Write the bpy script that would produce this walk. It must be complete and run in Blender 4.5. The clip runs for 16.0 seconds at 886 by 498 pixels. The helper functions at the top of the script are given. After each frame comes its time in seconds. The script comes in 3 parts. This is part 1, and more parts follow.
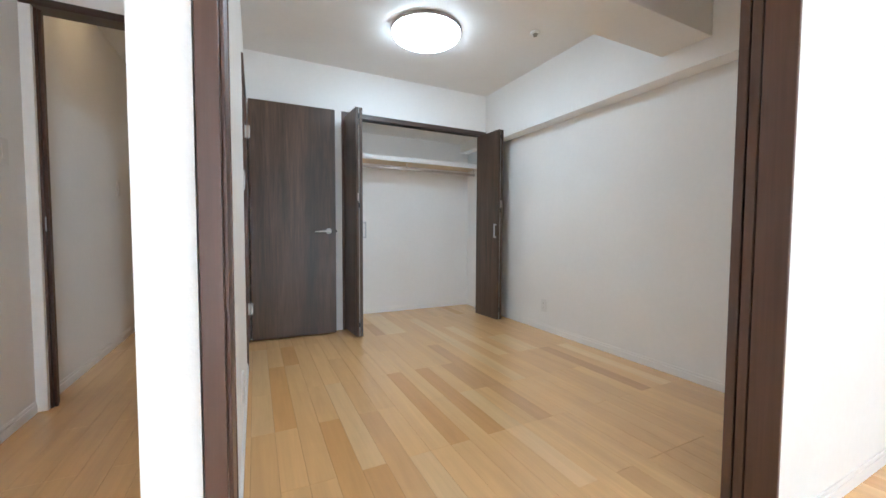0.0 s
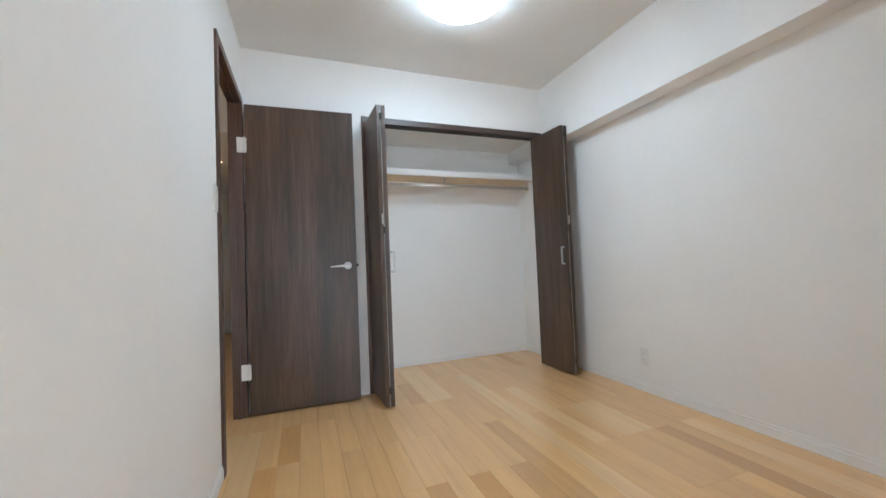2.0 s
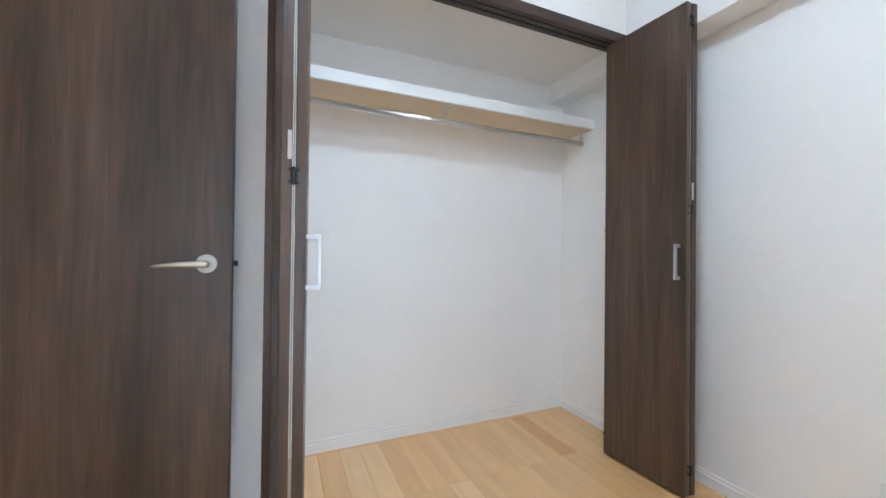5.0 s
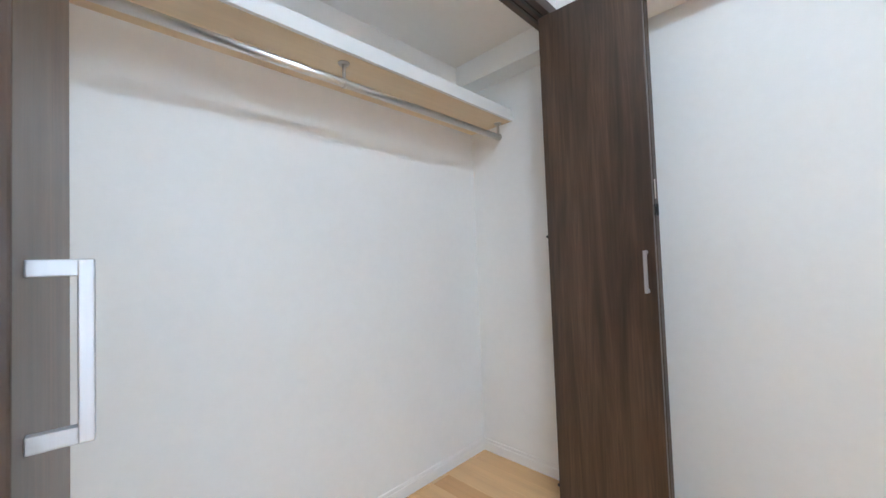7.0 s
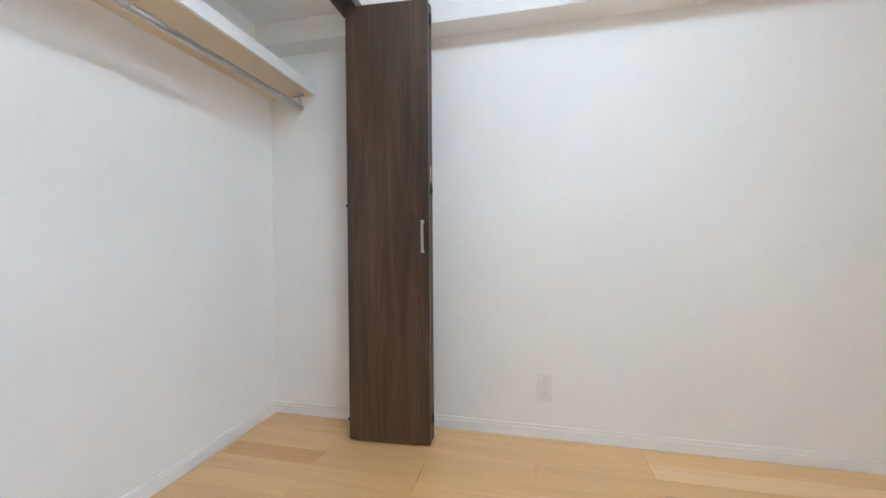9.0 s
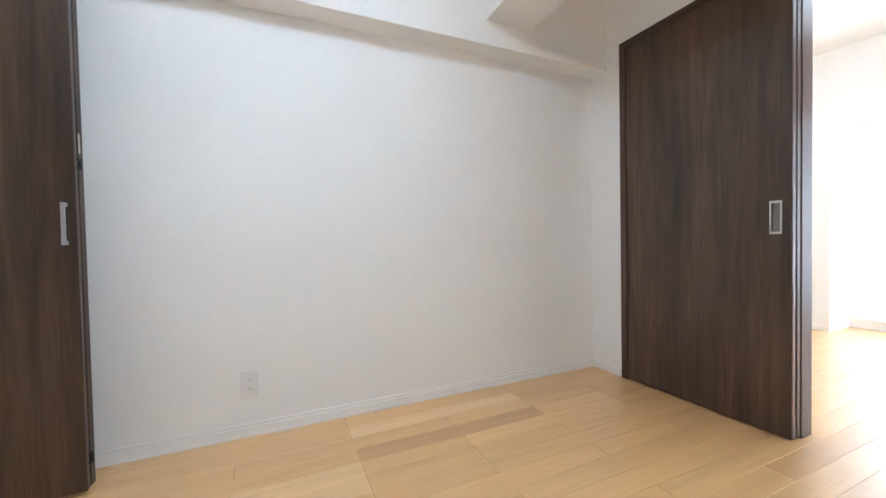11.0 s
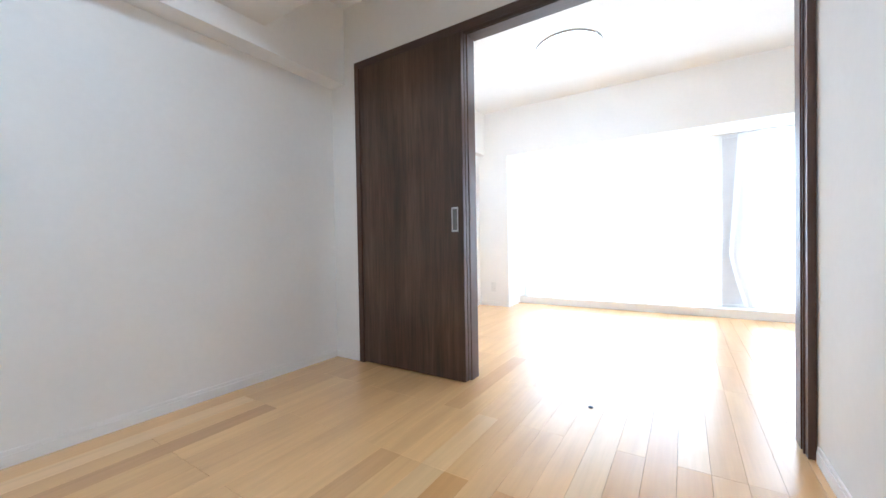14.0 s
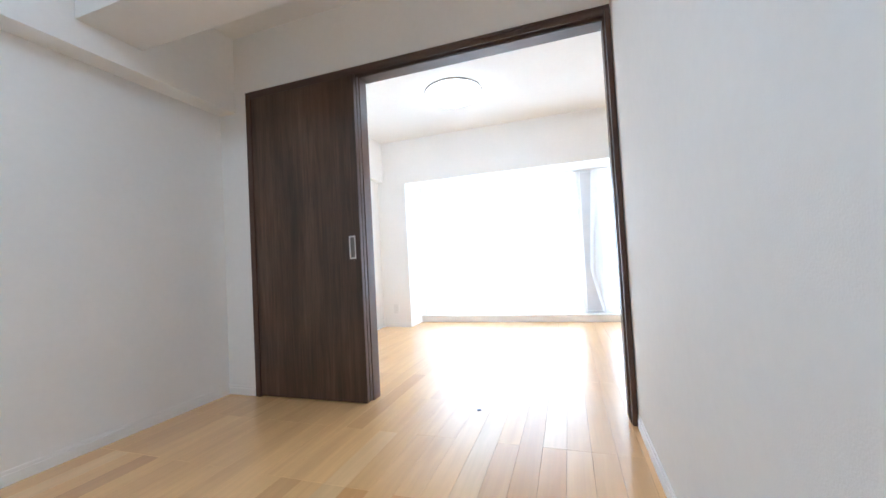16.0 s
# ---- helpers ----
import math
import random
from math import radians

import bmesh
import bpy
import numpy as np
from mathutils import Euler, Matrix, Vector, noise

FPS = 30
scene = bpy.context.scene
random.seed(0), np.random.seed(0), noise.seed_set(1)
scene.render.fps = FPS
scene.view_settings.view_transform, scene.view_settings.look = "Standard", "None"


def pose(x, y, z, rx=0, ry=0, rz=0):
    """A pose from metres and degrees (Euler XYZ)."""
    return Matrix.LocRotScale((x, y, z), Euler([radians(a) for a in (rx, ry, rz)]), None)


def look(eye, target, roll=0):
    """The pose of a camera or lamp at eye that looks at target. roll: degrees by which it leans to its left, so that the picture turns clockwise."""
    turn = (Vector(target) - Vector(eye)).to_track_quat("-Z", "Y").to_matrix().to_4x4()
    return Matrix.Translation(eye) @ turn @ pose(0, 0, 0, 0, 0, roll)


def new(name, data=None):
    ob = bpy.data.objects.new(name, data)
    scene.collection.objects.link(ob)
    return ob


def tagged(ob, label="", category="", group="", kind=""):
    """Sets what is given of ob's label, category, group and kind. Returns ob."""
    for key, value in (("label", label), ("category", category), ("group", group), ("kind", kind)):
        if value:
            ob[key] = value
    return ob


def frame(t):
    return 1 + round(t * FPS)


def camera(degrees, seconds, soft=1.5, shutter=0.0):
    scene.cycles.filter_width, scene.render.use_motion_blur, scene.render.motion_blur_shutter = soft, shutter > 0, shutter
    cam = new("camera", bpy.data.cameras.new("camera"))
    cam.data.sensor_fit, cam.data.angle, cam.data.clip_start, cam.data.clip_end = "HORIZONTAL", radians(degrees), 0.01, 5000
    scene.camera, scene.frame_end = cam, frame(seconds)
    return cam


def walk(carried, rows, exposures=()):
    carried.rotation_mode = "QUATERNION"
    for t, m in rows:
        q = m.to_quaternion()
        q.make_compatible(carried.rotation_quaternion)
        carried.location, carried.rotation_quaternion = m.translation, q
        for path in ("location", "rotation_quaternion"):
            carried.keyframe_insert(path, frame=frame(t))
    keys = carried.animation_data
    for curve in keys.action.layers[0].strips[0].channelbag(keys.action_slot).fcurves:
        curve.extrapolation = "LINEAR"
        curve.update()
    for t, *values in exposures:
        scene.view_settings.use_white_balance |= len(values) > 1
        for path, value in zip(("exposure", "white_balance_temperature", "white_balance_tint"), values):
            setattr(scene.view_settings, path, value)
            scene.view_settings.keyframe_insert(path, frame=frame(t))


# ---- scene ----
cam = camera(99.7, 16.0)
PATH = [
    (0, (0.269, -0.259, 0.945), (1.167, 1.526, 0.851), 0.3),
    (0.5, (0.362, -0.024, 0.922), (1.223, 1.779, 0.852), 0.1),
    (1, (0.445, 0.187, 0.945), (1.252, 2.016, 0.911), -0.5),
    (1.5, (0.513, 0.363, 0.925), (1.271, 2.214, 0.966), -1.6),
    (2, (0.581, 0.54, 0.932), (1.278, 2.413, 1.007), -2.4),
    (2.5, (0.65, 0.733, 0.932), (1.309, 2.62, 1.011), -2.6),
    (3, (0.74, 0.922, 0.932), (1.361, 2.823, 0.962), -2.4),
    (3.2, (0.778, 1.021, 0.921), (1.385, 2.927, 0.933), -2.2),
    (5.3, (1.089, 2.127, 1.002), (1.933, 3.94, 1.027), 0.6),
    (5.5, (1.106, 2.199, 1.015), (1.996, 3.989, 1.071), -0.1),
    (6, (1.132, 2.366, 1.031), (2.162, 4.078, 1.129), -1.7),
    (6.5, (1.132, 2.501, 1.027), (2.345, 4.088, 1.131), -2.2),
    (7, (1.139, 2.604, 1.013), (2.555, 4.015, 1.081), -2.1),
    (7.5, (1.106, 2.671, 0.988), (2.695, 3.884, 1.023), -0.5),
    (8, (1.054, 2.675, 0.964), (2.781, 3.684, 0.989), 0.5),
    (8.2, (1.025, 2.658, 0.955), (2.808, 3.564, 0.969), 0.6),
    (10.3, (0.859, 2.418, 0.896), (2.816, 2.013, 0.81), -1.5),
    (10.5, (0.856, 2.399, 0.891), (2.781, 1.863, 0.812), -1.2),
    (11, (0.841, 2.362, 0.872), (2.666, 1.546, 0.827), -1.1),
    (11.5, (0.819, 2.315, 0.825), (2.499, 1.231, 0.843), -1.2),
    (12, (0.732, 2.261, 0.825), (2.291, 1.008, 0.869), -1.6),
    (12.5, (0.709, 2.257, 0.833), (2.124, 0.844, 0.872), -1.8),
    (13, (0.669, 2.255, 0.819), (1.945, 0.716, 0.839), -1.6),
    (13.5, (0.626, 2.243, 0.805), (1.801, 0.625, 0.799), -1.2),
    (14, (0.607, 2.263, 0.807), (1.693, 0.583, 0.777), -1.0),
    (14.5, (0.589, 2.283, 0.825), (1.583, 0.548, 0.791), -0.9),
    (15, (0.572, 2.318, 0.828), (1.424, 0.508, 0.835), -0.9),
    (15.5, (0.542, 2.362, 0.832), (1.275, 0.501, 0.873), -1.8),
    (16, (0.481, 2.398, 0.828), (1.11, 0.5, 0.895), -3.1),
]
walk(cam, [(t, look(eye, target, roll)) for t, eye, target, roll in PATH],
     exposures=[(0, 0.21, 5450, 2), (3.2, 0.31, 5400, 2), (5.3, 0.64, 5250, 3), (8.2, 0.64, 5350, 3), (10.3, 0.60, 5450, 3), (11.5, 0.56, 5230, 3),
                (13, 0.46, 5130, 3), (14.5, 0.36, 5080, 3), (16, 0.24, 5130, 3)])

# ---- light ----
world = bpy.data.worlds.new("sky")
scene.world = world
world.use_nodes = True
wn = world.node_tree
sky = wn.nodes.new("ShaderNodeTexSky")
sky.sky_type, sky.sun_disc = "NISHITA", False
sky.sun_elevation, sky.sun_rotation = radians(50), radians(200)
wn.links.new(sky.outputs[0], wn.nodes["Background"].inputs[0])
wn.nodes["Background"].inputs[1].default_value = 0.12

scene.cycles.max_bounces, scene.cycles.diffuse_bounces = 16, 12   # a white room passes light on many times

LAMP_BEDROOM = 20.0
LAMP_LIVING = 8.0
WINDOW_WATTS = 98.0

window_lamp = new("window_daylight", bpy.data.lights.new("window_daylight", "AREA"))
window_lamp.data.shape, window_lamp.data.size, window_lamp.data.size_y = "RECTANGLE", 2.9, 1.75
window_lamp.data.energy, window_lamp.data.color = WINDOW_WATTS, (0.93, 0.97, 1.0)
window_lamp.matrix_world = look((0.8, -2.80, 1.0), (0.8, 0.0, 0.97))

sun = new("sun", bpy.data.lights.new("sun", "SUN"))
sun.data.energy, sun.data.angle, sun.data.color = 2.0, radians(0.5), (1.0, 0.95, 0.88)
sun.matrix_world = look((0, 0, 0), (-0.35, 0.6, -0.9))


# ---- materials ----
def material(name, colour, rough=0.5, metal=0.0, vary=0.0, scale=(8, 8, 8), bump=0.0, bump_scale=200.0, by_object=0.0,
             coarse=0.0, coarse_scale=(1.5, 1.5, 1.5), rough_vary=0.0, layers=()):
    """A surface with grain at two scales, fine relief, and, if wanted, a shade of its own for each piece."""
    m = bpy.data.materials.new(name)
    m.use_nodes = True
    nt = m.node_tree
    b = nt.nodes["Principled BSDF"]
    b.inputs["Roughness"].default_value, b.inputs["Metallic"].default_value = rough, metal
    b.inputs["Base Color"].default_value = (*colour, 1)
    tc = nt.nodes.new("ShaderNodeTexCoord")
    info = nt.nodes.new("ShaderNodeObjectInfo")
    if by_object:
        spread = nt.nodes.new("ShaderNodeCombineXYZ")
        mul = nt.nodes.new("ShaderNodeMath")
        mul.operation = "MULTIPLY"
        mul.inputs[1].default_value = 37.0
        nt.links.new(info.outputs["Random"], mul.inputs[0])
        for i in range(3):
            nt.links.new(mul.outputs[0], spread.inputs[i])
        add = nt.nodes.new("ShaderNodeVectorMath")
        nt.links.new(tc.outputs["Object"], add.inputs[0])
        nt.links.new(spread.outputs[0], add.inputs[1])
        place = add.outputs[0]
    else:
        place = tc.outputs["Object"]
    value = None

    def grain(sc, amount, detail, bend=0.0):
        mp = nt.nodes.new("ShaderNodeMapping")
        mp.inputs["Scale"].default_value = sc
        n = nt.nodes.new("ShaderNodeTexNoise")
        n.inputs["Scale"].default_value, n.inputs["Detail"].default_value = 1.0, detail
        n.inputs["Roughness"].default_value = 0.62
        n.inputs["Distortion"].default_value = bend
        nt.links.new(place, mp.inputs[0])
        nt.links.new(mp.outputs[0], n.inputs["Vector"])
        r = nt.nodes.new("ShaderNodeMapRange")
        r.inputs["From Min"].default_value, r.inputs["From Max"].default_value = 0.3, 0.7
        r.inputs["To Min"].default_value, r.inputs["To Max"].default_value = 1 - amount, 1 + amount
        nt.links.new(n.outputs["Fac"], r.inputs["Value"])
        return r.outputs[0]

    factors = [grain(*layer) for layer in layers]
    if vary:
        factors.append(grain(scale, vary, 6))
    if coarse:
        factors.append(grain(coarse_scale, coarse, 2))
    if by_object:
        r = nt.nodes.new("ShaderNodeMapRange")
        r.inputs["To Min"].default_value, r.inputs["To Max"].default_value = 1 - by_object, 1 + by_object
        nt.links.new(info.outputs["Random"], r.inputs["Value"])
        factors.append(r.outputs[0])
    for f in factors:
        if value is None:
            value = f
        else:
            mm = nt.nodes.new("ShaderNodeMath")
            mm.operation = "MULTIPLY"
            nt.links.new(value, mm.inputs[0])
            nt.links.new(f, mm.inputs[1])
            value = mm.outputs[0]
    if value is not None:
        mix = nt.nodes.new("ShaderNodeVectorMath")
        mix.operation = "SCALE"
        mix.inputs[0].default_value = colour
        nt.links.new(value, mix.inputs["Scale"])
        nt.links.new(mix.outputs[0], b.inputs["Base Color"])
    if rough_vary:
        g = grain((3, 3, 3), rough_vary, 4)
        mm = nt.nodes.new("ShaderNodeMath")
        mm.operation = "MULTIPLY"
        mm.inputs[1].default_value = rough
        nt.links.new(g, mm.inputs[0])
        nt.links.new(mm.outputs[0], b.inputs["Roughness"])
    if bump:
        n = nt.nodes.new("ShaderNodeTexNoise")
        n.inputs["Scale"].default_value, n.inputs["Detail"].default_value = bump_scale, 3
        nt.links.new(tc.outputs["Object"], n.inputs["Vector"])
        bp = nt.nodes.new("ShaderNodeBump")
        bp.inputs["Strength"].default_value, bp.inputs["Distance"].default_value = bump, 0.002
        nt.links.new(n.outputs["Fac"], bp.inputs["Height"])
        nt.links.new(bp.outputs[0], b.inputs["Normal"])
    return m


def lacquered(m, weight, rough):
    """A thin clear coat over a material."""
    b = m.node_tree.nodes["Principled BSDF"]
    b.inputs["Coat Weight"].default_value, b.inputs["Coat Roughness"].default_value = weight, rough
    return m


def glowing(name, colour, strength):
    m = bpy.data.materials.new(name)
    m.use_nodes = True
    b = m.node_tree.nodes["Principled BSDF"]
    b.inputs["Base Color"].default_value = (0.9, 0.9, 0.9, 1)
    b.inputs["Emission Color"].default_value = (*colour, 1)
    b.inputs["Emission Strength"].default_value = strength
    return m


WALLPAPER = material("white_wallpaper", (0.885, 0.882, 0.872), 0.75, vary=0.012, scale=(30, 30, 30), coarse=0.02, bump=0.20, bump_scale=260)
CEILING = material("ceiling_paper", (0.84, 0.832, 0.812), 0.8, vary=0.012, scale=(30, 30, 30), coarse=0.02, bump=0.35, bump_scale=220)
SKIRTING = material("white_skirting", (0.88, 0.875, 0.87), 0.45, vary=0.02, scale=(6, 6, 40), bump=0.05)
WALNUT = material("dark_walnut_laminate", (0.080, 0.0455, 0.0280), 0.39, by_object=0.05, bump=0.06, bump_scale=400, rough_vary=0.12,
                  layers=(((4, 4, 0.40), 0.34, 2, 1.6), ((9, 9, 0.18), 0.22, 1, 0.5), ((3, 3, 1.1), 0.16, 3, 1.2), ((13, 13, 0.8), 0.30, 4, 3.5), ((36, 36, 1.3), 0.22, 4, 3.0), ((120, 120, 3.5), 0.08, 3, 1.0)))
WALNUT.node_tree.nodes["Principled BSDF"].inputs["Specular IOR Level"].default_value = 0.6
CASING = material("dark_walnut_casing", (0.098, 0.052, 0.037), 0.40, vary=0.14, scale=(80, 80, 3), coarse=0.12, coarse_scale=(10, 10, 0.6),
                  bump=0.06, bump_scale=400)
HEADGRAIN = material("dark_walnut_head", (0.075, 0.047, 0.038), 0.38, vary=0.22, scale=(3, 80, 80), coarse=0.12, coarse_scale=(0.6, 10, 10))
def maple(name, colour):
    """A lacquered floor board: long streaks, fine pores and faint clouds across the grain."""
    m = material(name, colour, 0.27, by_object=0.045,
                 layers=(((16, 0.9, 1), 0.07, 3, 0.8), ((110, 3.0, 1), 0.022, 3), ((5, 6, 1), 0.015, 3, 1.0)))
    return lacquered(m, 0.55, 0.17)


OAK = maple("pale_maple_board", (0.75, 0.468, 0.205))
OAK_PALE = maple("cream_maple_board", (0.78, 0.522, 0.255))
OAK_HONEY = maple("honey_maple_board", (0.66, 0.375, 0.140))
OAK_BROWN = maple("brown_maple_board", (0.63, 0.382, 0.165))
SUBFLOOR = material("board_joint", (0.30, 0.18, 0.09), 0.8, vary=0.1)
ROSE_STEEL = material("brushed_nickel_rose", (0.60, 0.585, 0.57), 0.55, metal=1.0, vary=0.05, scale=(60, 60, 60))
STEEL = material("satin_nickel", (0.72, 0.70, 0.68), 0.3, metal=1.0, vary=0.04, scale=(20, 20, 200))
ALU = material("brushed_aluminium", (0.54, 0.55, 0.58), 0.42, metal=0.85, vary=0.03, scale=(200, 200, 8))
BLACK = material("black_plastic", (0.015, 0.015, 0.016), 0.5, vary=0.1)
PLASTIC = material("white_plastic", (0.80, 0.80, 0.79), 0.35, vary=0.01)
SLOT = material("dark_slot", (0.05, 0.05, 0.05), 0.6, vary=0.1)
SHELF = material("white_shelf_face", (0.82, 0.82, 0.81), 0.45, vary=0.015, scale=(10, 40, 40))
BEIGE = material("beige_board_underside", (0.74, 0.61, 0.43), 0.6, vary=0.04, scale=(4, 60, 60))
GAP = material("grey_seal", (0.38, 0.37, 0.34), 0.6, vary=0.05)
DOORBACK = material("grey_laminate_back", (0.42, 0.39, 0.36), 0.5, vary=0.10, scale=(70, 70, 2))
RECESS = material("recess_metal", (0.24, 0.23, 0.22), 0.4, metal=0.6, vary=0.05)
PLATE = material("pinkish_steel_plate", (0.60, 0.53, 0.49), 0.4, vary=0.04)
POST_GREY = material("grey_window_post", (0.70, 0.705, 0.72), 0.5, vary=0.03)
SASH = material("grey_window_sash", (0.78, 0.79, 0.80), 0.4, vary=0.03)
CONCRETE = material("balcony_wall", (0.6, 0.6, 0.58), 0.85, vary=0.08, bump=0.2)
LAMP_GLOW = glowing("lamp_diffuser", (0.90, 0.955, 1.0), LAMP_BEDROOM)
LAMP_GLOW_LIVING = glowing("lamp_diffuser_living", (0.90, 0.955, 1.0), LAMP_LIVING)
HALL_GLOW = glowing("hall_downlight", (1.0, 0.62, 0.28), 42.0)

GLASS = bpy.data.materials.new("window_glass")
GLASS.use_nodes = True
GLASS.node_tree.nodes["Principled BSDF"].inputs["Transmission Weight"].default_value = 1.0
GLASS.node_tree.nodes["Principled BSDF"].inputs["Roughness"].default_value = 0.0
GLASS.node_tree.nodes["Principled BSDF"].inputs["IOR"].default_value = 1.45

LACE = bpy.data.materials.new("white_lace_curtain")
LACE.use_nodes = True
nt = LACE.node_tree
nt.nodes.remove(nt.nodes["Principled BSDF"])
lace_d, lace_t, lace_m = (nt.nodes.new("ShaderNode" + k) for k in ("BsdfDiffuse", "BsdfTranslucent", "MixShader"))
lace_d.inputs[0].default_value = lace_t.inputs[0].default_value = (0.92, 0.92, 0.93, 1)
lace_n = nt.nodes.new("ShaderNodeTexNoise")
lace_n.inputs["Scale"].default_value = 40.0
lace_r = nt.nodes.new("ShaderNodeMapRange")
lace_r.inputs["To Min"].default_value, lace_r.inputs["To Max"].default_value = 0.55, 0.75
nt.links.new(lace_n.outputs["Fac"], lace_r.inputs["Value"])
nt.links.new(lace_r.outputs[0], lace_m.inputs[0])
nt.links.new(lace_d.outputs[0], lace_m.inputs[1])
nt.links.new(lace_t.outputs[0], lace_m.inputs[2])
nt.links.new(lace_m.outputs[0], nt.nodes["Material Output"].inputs[0])


# ---- builders ----
def box(bm, x0, y0, z0, x1, y1, z1, bevel=0.0, m=None):
    """A block between two corners, with rounded edges if wanted."""
    made = bmesh.ops.create_cube(bm, size=1.0)["verts"]
    for v in made:
        v.co = Vector(((x0 + x1) / 2 + v.co.x * (x1 - x0), (y0 + y1) / 2 + v.co.y * (y1 - y0), (z0 + z1) / 2 + v.co.z * (z1 - z0)))
    if bevel:
        edges = {e for v in made for e in v.link_edges}
        out = bmesh.ops.bevel(bm, geom=list(edges), offset=bevel, segments=2, affect="EDGES", profile=0.6)
        made = list({v for f in out["faces"] for v in f.verts} | {v for v in made if v.is_valid})
    if m is not None:
        bmesh.ops.transform(bm, matrix=m, verts=made)
    return bm


def rod(bm, a, b, r0, r1=None, sides=20):
    """A round bar from a to b, tapered from r0 to r1."""
    a, b = Vector(a), Vector(b)
    r1 = r0 if r1 is None else r1
    turn = (b - a).to_track_quat("Z", "Y").to_matrix().to_4x4()
    bmesh.ops.create_cone(bm, cap_ends=True, segments=sides, radius1=r0, radius2=r1, depth=(b - a).length,
                          matrix=Matrix.Translation((a + b) / 2) @ turn)
    return bm


def lathe(bm, profile, centre, sides=64):
    """A turned shape round the upright axis through centre, from pairs of radius and height."""
    rings = []
    for r, h in profile:
        rings.append([bm.verts.new((centre[0] + r * math.cos(2 * math.pi * i / sides), centre[1] + r * math.sin(2 * math.pi * i / sides), centre[2] + h))
                      for i in range(sides)])
    for lo, hi in zip(rings, rings[1:]):
        for i in range(sides):
            bm.faces.new((lo[i], lo[(i + 1) % sides], hi[(i + 1) % sides], hi[i]))
    bm.faces.new(list(reversed(rings[0])))
    bm.faces.new(rings[-1])
    bmesh.ops.recalc_face_normals(bm, faces=bm.faces)
    return bm


def mesh_of(name, bm, mat, smooth=False):
    me = bpy.data.meshes.new(name)
    bm.to_mesh(me)
    bm.free()
    me.materials.append(mat)
    if smooth:
        for p in me.polygons:
            p.use_smooth = True
    return me


def thing(name, at, label, category, group="", kind=""):
    ob = new(name)
    ob.location = at
    ob.empty_display_size = 0.05
    return tagged(ob, label, category, group, kind)


def part(name, bm, mat, parent, label="", smooth=False):
    """One mesh under a thing or under a part; its shape is given in the place's own metres."""
    ob = new(name, mesh_of(name, bm, mat, smooth))
    ob.parent = parent
    if parent.type == "EMPTY":
        ob.matrix_parent_inverse = Matrix.Translation(-parent.location)
    return tagged(ob, label)


def structure(name, bm, mat, label, category="wall"):
    return tagged(new(name, mesh_of(name, bm, mat)), label, category, kind="structure")


def B(*boxes, bevel=0.0):
    bm = bmesh.new()
    for b in boxes:
        box(bm, *b, bevel=bevel)
    return bm


# ---- plan, in metres ----
XL, XR = 0.208, 2.74         # bedroom, left and right walls
YS, YN = 0.405, 3.335        # bedroom, partition and closet wall
TL = 0.06                    # the thin wall between bedroom and hall
CEIL = 2.455
YLDK = 0.262                 # living room's face of the partition
HX = -0.755                  # hall's outer wall
YW = -2.10                   # living room's window wall
YG = -2.69                   # plane of the window
WTOP, WSILL = 1.88, 0.09    # window recess
LX = 2.85                    # living room's side wall
CLX0, CLX1, CLY = 1.00, 2.72, 3.92   # closet inside
OPX0, OPX1, OPZ = 1.049, 2.645, 2.014  # closet opening
DY0, DY1, DZ = 2.56, 3.255, 2.04   # bedroom door's opening
SDX0, SDX1, SDZ = 0.240, 2.460, 2.000  # sliding doors' opening
PX = 1.672                   # end of the half wall behind the sliding doors
BEAMX, BEAMZ = 2.605, 1.93   # beam along the right wall
CB0, CB1, CBZ = 1.0, 1.295, 2.06   # cross beam
RCX = 2.455                  # side of the window recess
HDY = 2.40                   # hall doorway
HCY, HCZ = 4.17, 2.14        # lowered hall ceiling

# ---- structure ----
structure("wall_east", B((XR, YLDK, 0, XR + 0.15, 4.05, CEIL)), WALLPAPER, "long white textured wallpaper wall of the bedroom")
structure("wall_west", B((XL - TL, YLDK, 0, XL, DY0 - 0.04, CEIL), (XL - TL, DY0 - 0.04, DZ + 0.04, XL, DY1 + 0.04, CEIL), (XL - TL, DY1 + 0.04, 0, XL, 7.2, CEIL)),
          WALLPAPER, "thin white wallpaper wall between bedroom and hall")
structure("wall_north", B((XL, YN, 0, OPX0 - 0.04, YN + 0.08, CEIL), (OPX0 - 0.04, YN, OPZ + 0.045, OPX1 + 0.04, YN + 0.08, CEIL), (OPX1 + 0.04, YN, 0, XR, YN + 0.08, CEIL)),
          WALLPAPER, "white wallpaper wall with the closet opening")
structure("wall_closet_back", B((XL, CLY, 0, XR, CLY + 0.14, CEIL)), WALLPAPER, "white wallpaper back wall of the closet")
structure("wall_closet_left", B((CLX0 - 0.06, YN + 0.08, 0, CLX0, CLY, CEIL)), WALLPAPER, "white wallpaper side wall of the closet")
structure("wall_closet_right", B((CLX1, YN + 0.08, 0, XR, CLY, CEIL)), WALLPAPER, "white wallpaper side wall of the closet")
structure("wall_south", B((SDX1 + 0.045, YLDK, 0, XR, YS, CEIL), (XL, YLDK, SDZ + 0.048, SDX1 + 0.045, YS, CEIL), (PX, YLDK, 0, SDX1 + 0.045, 0.340, SDZ + 0.048)),
          WALLPAPER, "white wallpaper partition above and beside the sliding doors")
structure("wall_living_east", B((LX, YG - 0.1, 0, LX + 0.15, YLDK, CEIL)), WALLPAPER, "white wallpaper side wall of the living room")
